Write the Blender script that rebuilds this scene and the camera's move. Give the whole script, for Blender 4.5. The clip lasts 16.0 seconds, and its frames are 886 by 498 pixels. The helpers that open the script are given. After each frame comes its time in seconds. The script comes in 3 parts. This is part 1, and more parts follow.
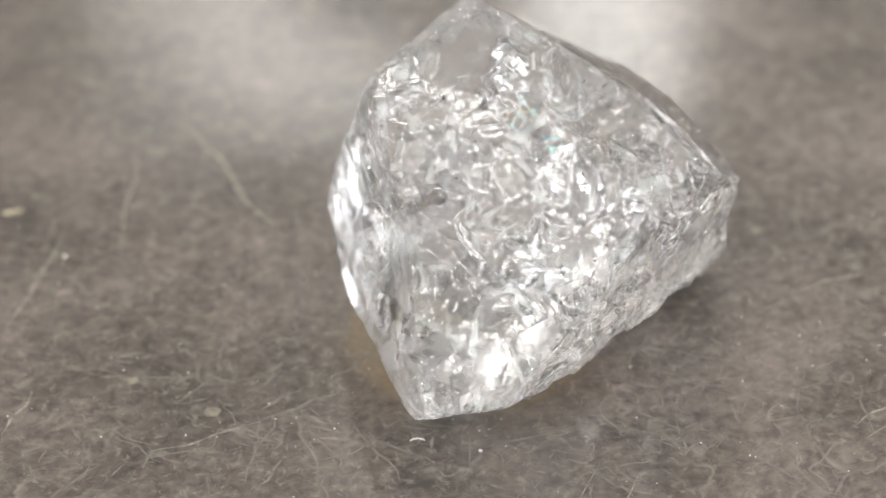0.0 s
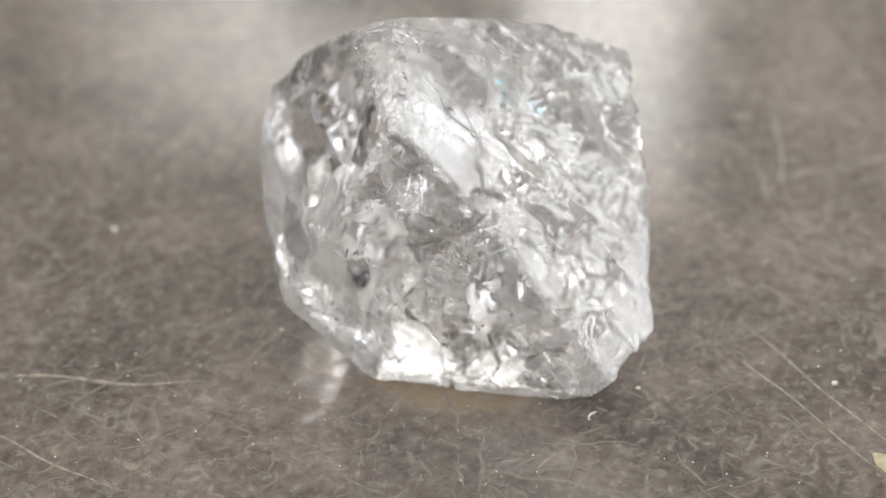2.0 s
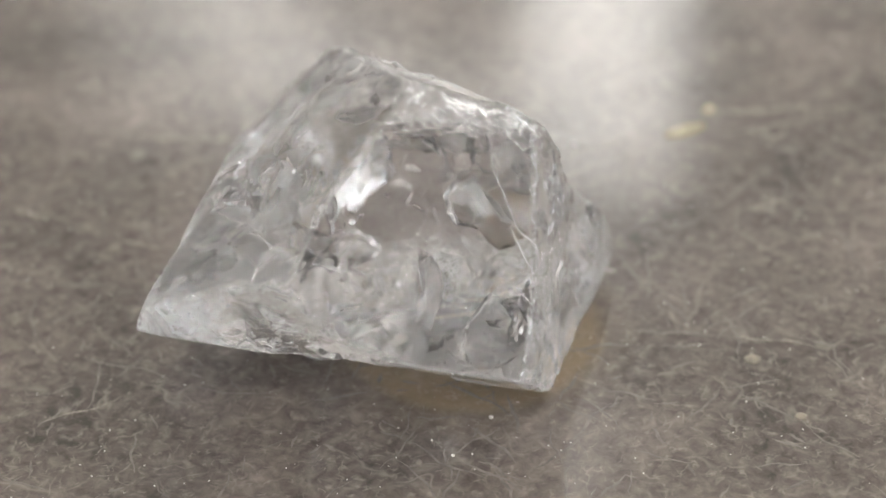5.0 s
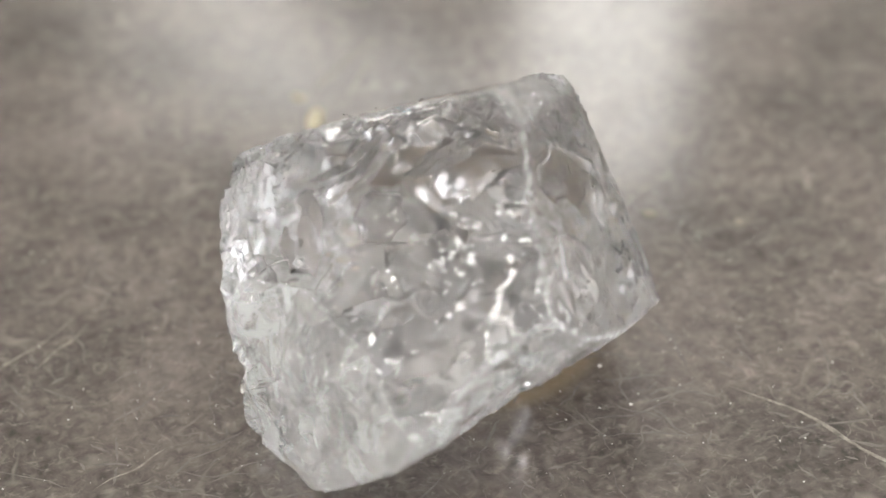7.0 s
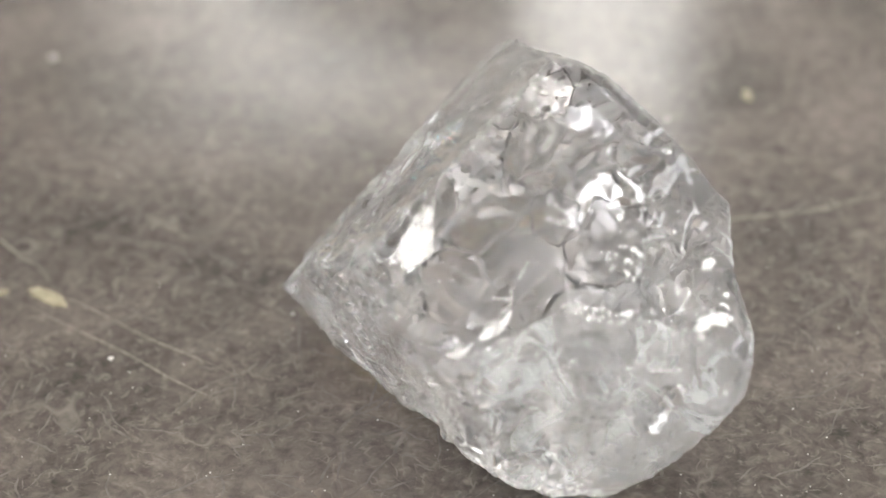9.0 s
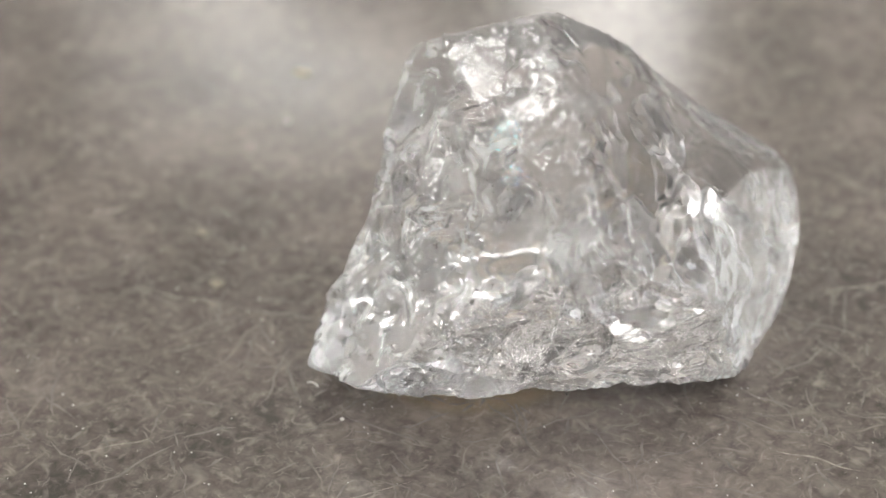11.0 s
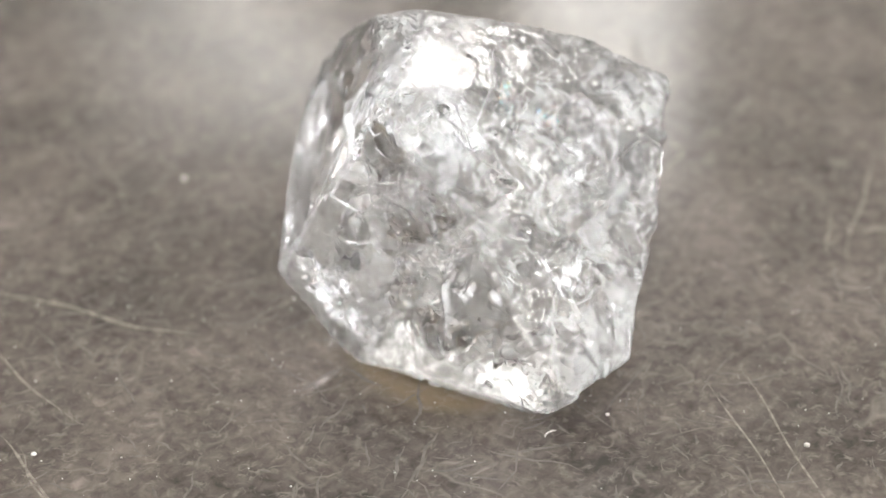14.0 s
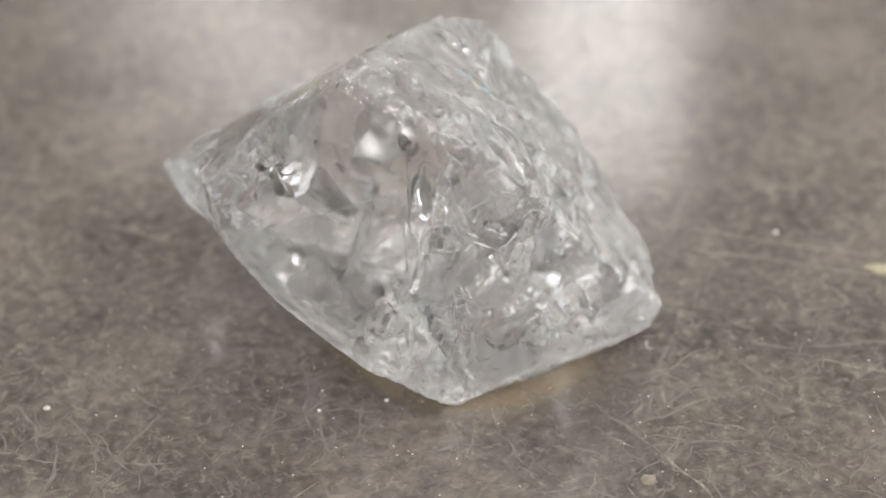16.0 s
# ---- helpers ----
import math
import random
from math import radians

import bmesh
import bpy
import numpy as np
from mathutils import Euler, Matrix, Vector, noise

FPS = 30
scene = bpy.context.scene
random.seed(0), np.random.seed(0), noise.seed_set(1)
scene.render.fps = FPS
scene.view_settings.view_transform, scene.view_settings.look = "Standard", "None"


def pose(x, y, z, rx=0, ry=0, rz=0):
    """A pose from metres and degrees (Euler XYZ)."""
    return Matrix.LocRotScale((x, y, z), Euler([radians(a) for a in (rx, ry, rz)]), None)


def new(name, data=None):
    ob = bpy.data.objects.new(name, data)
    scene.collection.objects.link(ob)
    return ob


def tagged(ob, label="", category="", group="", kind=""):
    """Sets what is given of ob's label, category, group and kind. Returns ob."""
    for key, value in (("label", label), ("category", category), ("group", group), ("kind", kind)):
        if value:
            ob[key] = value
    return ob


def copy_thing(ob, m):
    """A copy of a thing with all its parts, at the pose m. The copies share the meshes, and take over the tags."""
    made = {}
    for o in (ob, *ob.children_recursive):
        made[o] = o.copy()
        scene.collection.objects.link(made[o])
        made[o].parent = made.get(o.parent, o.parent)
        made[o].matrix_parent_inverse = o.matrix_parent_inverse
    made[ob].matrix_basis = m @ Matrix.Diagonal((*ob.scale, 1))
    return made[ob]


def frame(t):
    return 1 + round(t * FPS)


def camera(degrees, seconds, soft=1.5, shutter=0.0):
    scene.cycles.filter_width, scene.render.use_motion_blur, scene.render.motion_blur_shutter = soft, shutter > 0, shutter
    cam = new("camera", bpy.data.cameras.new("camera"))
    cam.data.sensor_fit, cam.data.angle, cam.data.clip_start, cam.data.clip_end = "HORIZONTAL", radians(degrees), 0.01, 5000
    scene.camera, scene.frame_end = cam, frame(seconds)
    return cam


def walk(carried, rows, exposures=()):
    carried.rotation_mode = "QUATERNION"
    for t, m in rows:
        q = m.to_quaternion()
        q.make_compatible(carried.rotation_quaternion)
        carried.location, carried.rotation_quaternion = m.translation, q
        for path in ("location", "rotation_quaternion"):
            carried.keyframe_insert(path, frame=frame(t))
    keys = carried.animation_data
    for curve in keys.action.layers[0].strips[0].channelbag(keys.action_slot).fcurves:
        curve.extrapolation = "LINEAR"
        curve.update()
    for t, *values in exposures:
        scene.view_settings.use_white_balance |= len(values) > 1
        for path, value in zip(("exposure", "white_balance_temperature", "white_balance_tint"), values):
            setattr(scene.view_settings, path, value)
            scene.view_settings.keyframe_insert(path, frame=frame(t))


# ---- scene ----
from mathutils import kdtree

cam = camera(22.24, 16.0, soft=1.6)
MM = 0.001
EYE = pose(-1.23 * MM, -79.54 * MM, 60.72 * MM, 54.75, 0, 0) @ pose(0, 0, 0, 0, 0, -1.468)
walk(cam, [(0, EYE), (16.0, EYE)], exposures=[(0, 0.0), (16.0, 0.0)])
# a close-up lens: sharp on the stone, soft on the far side of the plate
cam.data.dof.use_dof = True
cam.data.dof.focus_distance = 0.0925
cam.data.dof.aperture_fstop = 38

# ---- light: a grey-daylit room with two windows, plus added ceiling panels and tubes ----
world = bpy.data.worlds.new("world")
scene.world = world
world.use_nodes = True
wn = world.node_tree.nodes
sky = wn.new("ShaderNodeTexSky")
sky.sky_type, sky.sun_disc = "NISHITA", False
sky.sun_elevation, sky.sun_rotation = radians(40), radians(160)
wn["Background"].inputs["Strength"].default_value = 0.1
world.node_tree.links.new(sky.outputs[0], wn["Background"].inputs["Color"])

WINDOW_POWER = 3
PANEL_GLOW = 17.5
SKY_GLOW = 2.5
EAST_GLOW = 4.3
TUBE_GLOW = 3.0


def area_lamp(name, m, w, h, power, colour):
    data = bpy.data.lights.new(name, "AREA")
    data.shape, data.size, data.size_y, data.energy, data.color = "RECTANGLE", w, h, power, colour
    ob = new(name, data)
    ob.matrix_world = m
    return ob


# ---- materials ----
def material(name):
    m = bpy.data.materials.new(name)
    m.use_nodes = True
    n = m.node_tree.nodes
    return m, n, m.node_tree.links, n["Principled BSDF"]


def node(n, kind, **values):
    made = n.new(kind)
    for key, value in values.items():
        made.inputs[key.replace("_", " ")].default_value = value
    return made


def ramp(n, links, source, stops):
    r = n.new("ShaderNodeValToRGB")
    while len(r.color_ramp.elements) < len(stops):
        r.color_ramp.elements.new(0.5)
    for e, (at, c) in zip(r.color_ramp.elements, stops):
        e.position, e.color = at, (*c, 1) if len(c) == 3 else c
    links.new(source, r.inputs["Fac"])
    return r.outputs["Color"]


def coords(n):
    return n.new("ShaderNodeTexCoord").outputs["Object"]


def math_node(n, links, op, a, b):
    made = n.new("ShaderNodeMath")
    made.operation = op
    for slot, v in ((0, a), (1, b)):
        if isinstance(v, (int, float)):
            made.inputs[slot].default_value = v
        else:
            links.new(v, made.inputs[slot])
    return made.outputs[0]


def hairlines(n, links, co, scale, width, twist):
    """Thin crooked lines, where a noise crosses its middle."""
    t = node(n, "ShaderNodeTexNoise", Scale=scale, Detail=2.0, Distortion=twist)
    links.new(co, t.inputs["Vector"])
    away = math_node(n, links, "ABSOLUTE", math_node(n, links, "SUBTRACT", t.outputs["Fac"], 0.5), 0)
    return ramp(n, links, away, [(0.0, (1, 1, 1)), (width, (0, 0, 0))])


def plate_material():
    m, n, links, b = material("worn_lacquered_steel")
    co = coords(n)
    web = None
    for scale, width, twist in ((230, 0.020, 0.6), (520, 0.032, 1.0), (1200, 0.05, 0.8)):
        h = hairlines(n, links, co, scale, width, twist)
        patch = node(n, "ShaderNodeTexNoise", Scale=scale * 1.7, Detail=2.0)
        links.new(co, patch.inputs["Vector"])
        h = math_node(n, links, "MULTIPLY", h, ramp(n, links, patch.outputs["Fac"], [(0.48, (0, 0, 0)), (0.70, (1, 1, 1))]))
        web = h if web is None else math_node(n, links, "MAXIMUM", web, h)
    cloud = node(n, "ShaderNodeTexNoise", Scale=110.0, Detail=5.0, Roughness=0.6)
    links.new(co, cloud.inputs["Vector"])
    grain = node(n, "ShaderNodeTexNoise", Scale=1500.0, Detail=5.0, Roughness=0.65, Distortion=0.5)
    links.new(co, grain.inputs["Vector"])
    mottle = math_node(n, links, "ADD", math_node(n, links, "MULTIPLY", cloud.outputs["Fac"], 0.55), math_node(n, links, "MULTIPLY", grain.outputs["Fac"], 0.5))
    base = ramp(n, links, mottle, [(0.40, (0.052, 0.0435, 0.0372)), (0.53, (0.140, 0.118, 0.1025)), (0.67, (0.240, 0.204, 0.180))])
    # a round yellow-brown patch in the middle, its edge a little ragged
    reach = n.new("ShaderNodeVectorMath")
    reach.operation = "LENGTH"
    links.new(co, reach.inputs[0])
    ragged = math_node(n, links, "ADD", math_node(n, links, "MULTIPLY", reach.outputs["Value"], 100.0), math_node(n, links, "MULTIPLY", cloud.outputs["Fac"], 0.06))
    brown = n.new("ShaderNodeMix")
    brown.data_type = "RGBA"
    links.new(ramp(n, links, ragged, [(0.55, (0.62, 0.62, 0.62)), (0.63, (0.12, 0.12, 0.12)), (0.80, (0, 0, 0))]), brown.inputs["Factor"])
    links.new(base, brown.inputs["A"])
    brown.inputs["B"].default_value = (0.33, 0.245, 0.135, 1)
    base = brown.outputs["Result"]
    mix = n.new("ShaderNodeMix")
    mix.data_type = "RGBA"
    links.new(math_node(n, links, "MULTIPLY", web, 0.55), mix.inputs["Factor"])
    links.new(base, mix.inputs["A"])
    mix.inputs["B"].default_value = (0.40, 0.36, 0.32, 1)
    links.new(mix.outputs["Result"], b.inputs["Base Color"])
    b.inputs["Metallic"].default_value = 0.45
    links.new(math_node(n, links, "ADD", math_node(n, links, "MULTIPLY", mottle, 0.2), 0.38), b.inputs["Roughness"])
    b.inputs["Coat Weight"].default_value = 1.0
    b.inputs["Coat IOR"].default_value = 1.65
    links.new(math_node(n, links, "ADD", math_node(n, links, "MULTIPLY", mottle, 0.09), 0.075), b.inputs["Coat Roughness"])
    bump = node(n, "ShaderNodeBump", Strength=0.10, Distance=0.00003)
    links.new(math_node(n, links, "ADD", mottle, web), bump.inputs["Height"])
    links.new(bump.outputs["Normal"], b.inputs["Normal"])
    return m


def plain_material(name, dark, light, rough, scale, metal=0.0, relief=0.2):
    m, n, links, b = material(name)
    t = node(n, "ShaderNodeTexNoise", Scale=scale, Detail=6.0, Roughness=0.6)
    links.new(coords(n), t.inputs["Vector"])
    links.new(ramp(n, links, t.outputs["Fac"], [(0.35, dark), (0.65, light)]), b.inputs["Base Color"])
    b.inputs["Roughness"].default_value, b.inputs["Metallic"].default_value = rough, metal
    bump = node(n, "ShaderNodeBump", Strength=relief, Distance=0.2 / scale)
    links.new(t.outputs["Fac"], bump.inputs["Height"])
    links.new(bump.outputs["Normal"], b.inputs["Normal"])
    return m


def crystal_material():
    """Clear where a face is cleaved flat, frosted where it is broken: the mesh says how frosted each face is."""
    m, n, links, b = material("clear_crystal")
    co = coords(n)
    b.inputs["IOR"].default_value = 1.60
    broken = n.new("ShaderNodeAttribute")
    broken.attribute_name = "frosted"
    haze = node(n, "ShaderNodeTexNoise", Scale=520.0, Detail=8.0, Roughness=0.72, Distortion=1.2)
    links.new(co, haze.inputs["Vector"])
    patchy = ramp(n, links, haze.outputs["Fac"], [(0.44, (0.19, 0.19, 0.19)), (0.54, (0.45, 0.45, 0.45)), (0.61, (1, 1, 1))])
    frost = math_node(n, links, "MULTIPLY", patchy, broken.outputs["Fac"])
    links.new(ramp(n, links, frost, [(0.0, (0.985, 0.985, 0.985)), (1.0, (0.60, 0.60, 0.60))]), b.inputs["Transmission Weight"])
    links.new(ramp(n, links, frost, [(0.0, (0.03, 0.03, 0.03)), (0.5, (0.07, 0.07, 0.07)), (1.0, (0.17, 0.17, 0.17))]), b.inputs["Roughness"])
    links.new(ramp(n, links, frost, [(0.0, (0.988, 0.972, 0.984)), (1.0, (0.925, 0.962, 0.964))]), b.inputs["Base Color"])
    # shell-shaped splinters of two sizes over a fine grain
    warp = node(n, "ShaderNodeTexNoise", Scale=900.0, Detail=2.0)
    links.new(co, warp.inputs["Vector"])
    bend = n.new("ShaderNodeVectorMath")
    bend.operation = "MULTIPLY_ADD"
    links.new(warp.outputs["Color"], bend.inputs[0])
    bend.inputs[1].default_value = (0.0007, 0.0007, 0.0007)
    links.new(co, bend.inputs[2])
    relief = None
    for scale, weight in ((2600.0, 0.55), (7000.0, 0.3)):
        cell = node(n, "ShaderNodeTexVoronoi", Scale=scale)
        links.new(bend.outputs[0], cell.inputs["Vector"])
        h = math_node(n, links, "MULTIPLY", cell.outputs["Distance"], weight)
        relief = h if relief is None else math_node(n, links, "ADD", relief, h)
    # level layers, split open on the broken sides
    flat = n.new("ShaderNodeMapping")
    flat.inputs["Scale"].default_value = (0.12, 0.12, 1.0)
    links.new(bend.outputs[0], flat.inputs["Vector"])
    layers = node(n, "ShaderNodeTexNoise", Scale=2300.0, Detail=3.0, Roughness=0.6)
    links.new(flat.outputs[0], layers.inputs["Vector"])
    relief = math_node(n, links, "ADD", relief, math_node(n, links, "MULTIPLY", layers.outputs["Fac"], 1.3))
    fine = node(n, "ShaderNodeTexNoise", Scale=2600.0, Detail=5.0, Roughness=0.65, Distortion=0.6)
    links.new(co, fine.inputs["Vector"])
    relief = math_node(n, links, "ADD", math_node(n, links, "MULTIPLY", relief, broken.outputs["Fac"]), math_node(n, links, "MULTIPLY", fine.outputs["Fac"], 0.13))
    bump = node(n, "ShaderNodeBump", Strength=0.5, Distance=0.00004)
    links.new(relief, bump.inputs["Height"])
    links.new(bump.outputs["Normal"], b.inputs["Normal"])
    return m


def fracture_material(name, film=0.0):
    """A hair-thin gap of air inside the crystal: mirror-bright where it is seen aslant."""
    m, n, links, b = material(name)
    b.inputs["Transmission Weight"].default_value = 1.0
    b.inputs["IOR"].default_value = 0.625
    b.inputs["Roughness"].default_value = 0.04
    if film:
        b.inputs["IOR"].default_value = 1.0 / 1.2
        b.inputs["Thin Film Thickness"].default_value = film
        b.inputs["Thin Film IOR"].default_value = 1.9
        b.inputs["Roughness"].default_value = 0.03
    t = node(n, "ShaderNodeTexNoise", Scale=800.0, Detail=5.0, Roughness=0.65)
    links.new(coords(n), t.inputs["Vector"])
    bump = node(n, "ShaderNodeBump", Strength=0.6, Distance=0.0001)
    links.new(t.outputs["Fac"], bump.inputs["Height"])
    links.new(bump.outputs["Normal"], b.inputs["Normal"])
    return m


def glow_material(name, colour, strength):
    m, n, links, b = material(name)
    b.inputs["Base Color"].default_value = (*colour, 1)
    b.inputs["Emission Color"].default_value = (*colour, 1)
    b.inputs["Emission Strength"].default_value = strength
    return m


# added sheet, denser to the left, so the window's reflection fades there
DIM_SHEET = plain_material("dimming_cloth", (0.7, 0.69, 0.67), (0.8, 0.79, 0.77), 0.8, 40)
nt = DIM_SHEET.node_tree
split = nt.nodes.new("ShaderNodeSeparateXYZ")
nt.links.new(coords(nt.nodes), split.inputs[0])
density = math_node(nt.nodes, nt.links, "MULTIPLY_ADD", split.outputs["X"], -2.6)
density.node.inputs[2].default_value = -0.02
nt.links.new(ramp(nt.nodes, nt.links, density, [(0.40, (0.08, 0.08, 0.08)), (1.0, (0.79, 0.79, 0.79))]), nt.nodes["Principled BSDF"].inputs["Alpha"])
PLATE = plate_material()
CRYSTAL = crystal_material()
FRACTURE = fracture_material("inner_fracture")
RAINBOW = fracture_material("rainbow_fracture", 322.0)
GRIT = plain_material("dark_grit", (0.05, 0.045, 0.04), (0.14, 0.125, 0.11), 0.6, 3000)
# for dark inclusions and for flakes that imitate dark inner reflections
DARK_INNER = plain_material("dark_inclusion_reflection", (0.03, 0.03, 0.035), (0.16, 0.155, 0.18), 0.4, 2600)
st = DARK_INNER.node_tree
speck = node(st.nodes, "ShaderNodeTexNoise", Scale=3800.0, Detail=4.0, Roughness=0.7)
st.links.new(coords(st.nodes), speck.inputs["Vector"])
st.links.new(ramp(st.nodes, st.links, speck.outputs["Fac"], [(0.44, (0.05, 0.05, 0.05)), (0.60, (0.85, 0.85, 0.85))]), st.nodes["Principled BSDF"].inputs["Alpha"])
PAINT = plain_material("wall_paint", (0.56, 0.55, 0.53), (0.62, 0.61, 0.59), 0.8, 6)
CEILING = plain_material("ceiling_paint", (0.78, 0.77, 0.75), (0.82, 0.81, 0.79), 0.85, 5)
BOARDS = plain_material("floor_boards", (0.30, 0.26, 0.22), (0.38, 0.33, 0.28), 0.5, 9)
DESK = plain_material("dark_desk", (0.05, 0.045, 0.04), (0.09, 0.08, 0.07), 0.5, 30)
FRAME = plain_material("window_paint", (0.05, 0.055, 0.06), (0.08, 0.085, 0.09), 0.5, 20)
SCRATCH = plain_material("bared_scratch", (0.12, 0.104, 0.09), (0.36, 0.325, 0.28), 0.6, 2200)
HAIR = plain_material("hair_scratch", (0.11, 0.096, 0.087), (0.21, 0.186, 0.168), 0.6, 1400)
STRAW = plain_material("straw_flake", (0.32, 0.285, 0.19), (0.52, 0.47, 0.34), 0.7, 1500)
DUST = plain_material("pale_dust", (0.6, 0.58, 0.54), (0.85, 0.83, 0.8), 0.5, 3000)
STAIN = plain_material("dried_stain", (0.14, 0.122, 0.10), (0.27, 0.24, 0.19), 0.6, 1800)


# ---- building helpers ----
def mesh_of(name, bm, mat, smooth=True):
    me = bpy.data.meshes.new(name)
    bm.to_mesh(me)
    bm.free()
    me.materials.append(mat)
    if smooth:
        me.polygons.foreach_set("use_smooth", [True] * len(me.polygons))
    return me


def part(name, bm, mat, parent, label="", smooth=True):
    ob = new(name, mesh_of(name, bm, mat, smooth))
    ob.parent = parent
    return tagged(ob, label) if label else ob


def box(bm, x0, y0, z0, x1, y1, z1, bevel=0.0):
    made = bmesh.ops.create_cube(bm, size=1.0, matrix=Matrix.Translation(((x0 + x1) / 2, (y0 + y1) / 2, (z0 + z1) / 2)) @ Matrix.Diagonal((x1 - x0, y1 - y0, z1 - z0, 1)))
    if bevel:
        edges = list({e for v in made["verts"] for e in v.link_edges})
        bmesh.ops.bevel(bm, geom=edges, offset=bevel, segments=2, affect="EDGES")
    return bm


def structure(name, bm, mat, label=""):
    return tagged(new(name, mesh_of(name, bm, mat, False)), label, kind="structure")


# ---- the room round the table (the plate's top is at height 0) ----
DESK_TOP = -0.022
GROUND = -0.772
HIGH = 1.75
HALF = 1.9
WX0, WX1, WZ0, WZ1 = -0.42, 0.285, 0.45, 1.34


def room():
    structure("floor", box(bmesh.new(), -HALF, -HALF, GROUND - 0.1, HALF, HALF, GROUND), BOARDS)
    structure("ceiling", box(bmesh.new(), -HALF, -HALF, HIGH, HALF, HALF, HIGH + 0.1), CEILING)
    structure("wall_west", box(bmesh.new(), -HALF - 0.1, -HALF, GROUND, -HALF, HALF, HIGH), PAINT)
    bm = bmesh.new()
    ey0, ey1, ez0, ez1 = -1.3, 0.5, 0.15, 1.35
    box(bm, HALF, -HALF, GROUND, HALF + 0.1, ey0, HIGH)
    box(bm, HALF, ey1, GROUND, HALF + 0.1, HALF, HIGH)
    box(bm, HALF, ey0, GROUND, HALF + 0.1, ey1, ez0)
    box(bm, HALF, ey0, ez1, HALF + 0.1, ey1, HIGH)
    structure("wall_east", bm, PAINT)
    window = tagged(new("window_2"), "wide window with a dark painted frame and daylight", "window", kind="structure")
    window.location = (HALF + 0.05, 0, 0)
    w = 0.04
    for y0, y1, z0, z1 in ((ey0, ey0 + w, ez0, ez1), (ey1 - w, ey1, ez0, ez1), (-0.42, -0.38, ez0 + w, ez1 - w), (ey0 + w, ey1 - w, ez0, ez0 + w), (ey0 + w, ey1 - w, ez1 - w, ez1)):
        part("window_frame", box(bmesh.new(), -0.03, y0, z0, 0.03, y1, z1, 0.004), FRAME, window, smooth=False)
    structure("backdrop_east", box(bmesh.new(), HALF + 0.9, -3, -1, HALF + 0.92, 2, 3), glow_material("daylight_east", (0.97, 0.98, 1.0), EAST_GLOW), "bright overcast daylight outside the wide window")
    structure("wall_south", box(bmesh.new(), -HALF, -HALF - 0.1, GROUND, HALF, -HALF, HIGH), PAINT)
    bm = bmesh.new()
    box(bm, -HALF, HALF, GROUND, WX0, HALF + 0.1, HIGH)
    box(bm, WX1, HALF, GROUND, HALF, HALF + 0.1, HIGH)
    box(bm, WX0, HALF, GROUND, WX1, HALF + 0.1, WZ0)
    box(bm, WX0, HALF, WZ1, WX1, HALF + 0.1, HIGH)
    structure("wall_north", bm, PAINT)
    window = tagged(new("window_1"), "tall narrow window with a dark painted frame", "window", kind="structure")
    window.location = (0, HALF + 0.05, 0)
    w = 0.03
    for x0, x1, z0, z1 in ((WX0, WX0 + w, WZ0, WZ1), (WX1 - w, WX1, WZ0, WZ1), (WX0 + w, WX1 - w, WZ0, WZ0 + w), (WX0 + w, WX1 - w, WZ1 - w, WZ1)):
        part("window_frame", box(bmesh.new(), x0, -0.03, z0, x1, 0.03, z1, 0.004), FRAME, window, smooth=False)
    # added dark panel over the window's lower middle, top edge aslant, darkening its reflection
    bm = bmesh.new()
    outline = [(-0.17, WZ0 + w), (0.09, WZ0 + w), (0.09, 1.145), (0.05, 1.155), (-0.17, 1.06)]
    front = [bm.verts.new((x, -0.012, z)) for x, z in outline]
    back = [bm.verts.new((x, -0.006, z)) for x, z in outline]
    bm.faces.new(front)
    bm.faces.new(back[::-1])
    for i in range(5):
        bm.faces.new((front[i], back[i], back[(i + 1) % 5], front[(i + 1) % 5]))
    bmesh.ops.recalc_face_normals(bm, faces=bm.faces)
    part("mask_panel", bm, FRAME, window, "added dark grey panel with a slanting edge, shaping the window's reflection", smooth=False)
    # an unseen thin sheet, added to dim the window's left part
    part("dimming_sheet", box(bmesh.new(), WX0 + w, -0.018, WZ0 + w, 0.088, -0.015, 1.188), DIM_SHEET, window, "added thin white sheet that dims the window's reflection", smooth=False)
    # unseen pale panel, added to shorten the left half of the mirrored window
    bm = bmesh.new()
    box(bm, WX0 + w, -0.028, 1.19, 0.088, -0.02, WZ1 - w)
    part("upper_mask", bm, PAINT, window, "added pale panel over the window's upper left, shaping its reflection", smooth=False)
    bm = bmesh.new()
    box(bm, -3, HALF + 0.9, -1, 3, HALF + 0.92, 3)
    structure("backdrop", bm, glow_material("daylight_outside", (1.0, 0.98, 0.94), SKY_GLOW), "bright overcast daylight outside the window")
    area_lamp("window_light", pose((WX0 + WX1) / 2, HALF + 0.12, (WZ0 + WZ1) / 2, -90, 0, 0), WX1 - WX0, WZ1 - WZ0, WINDOW_POWER, (1.0, 0.98, 0.95))


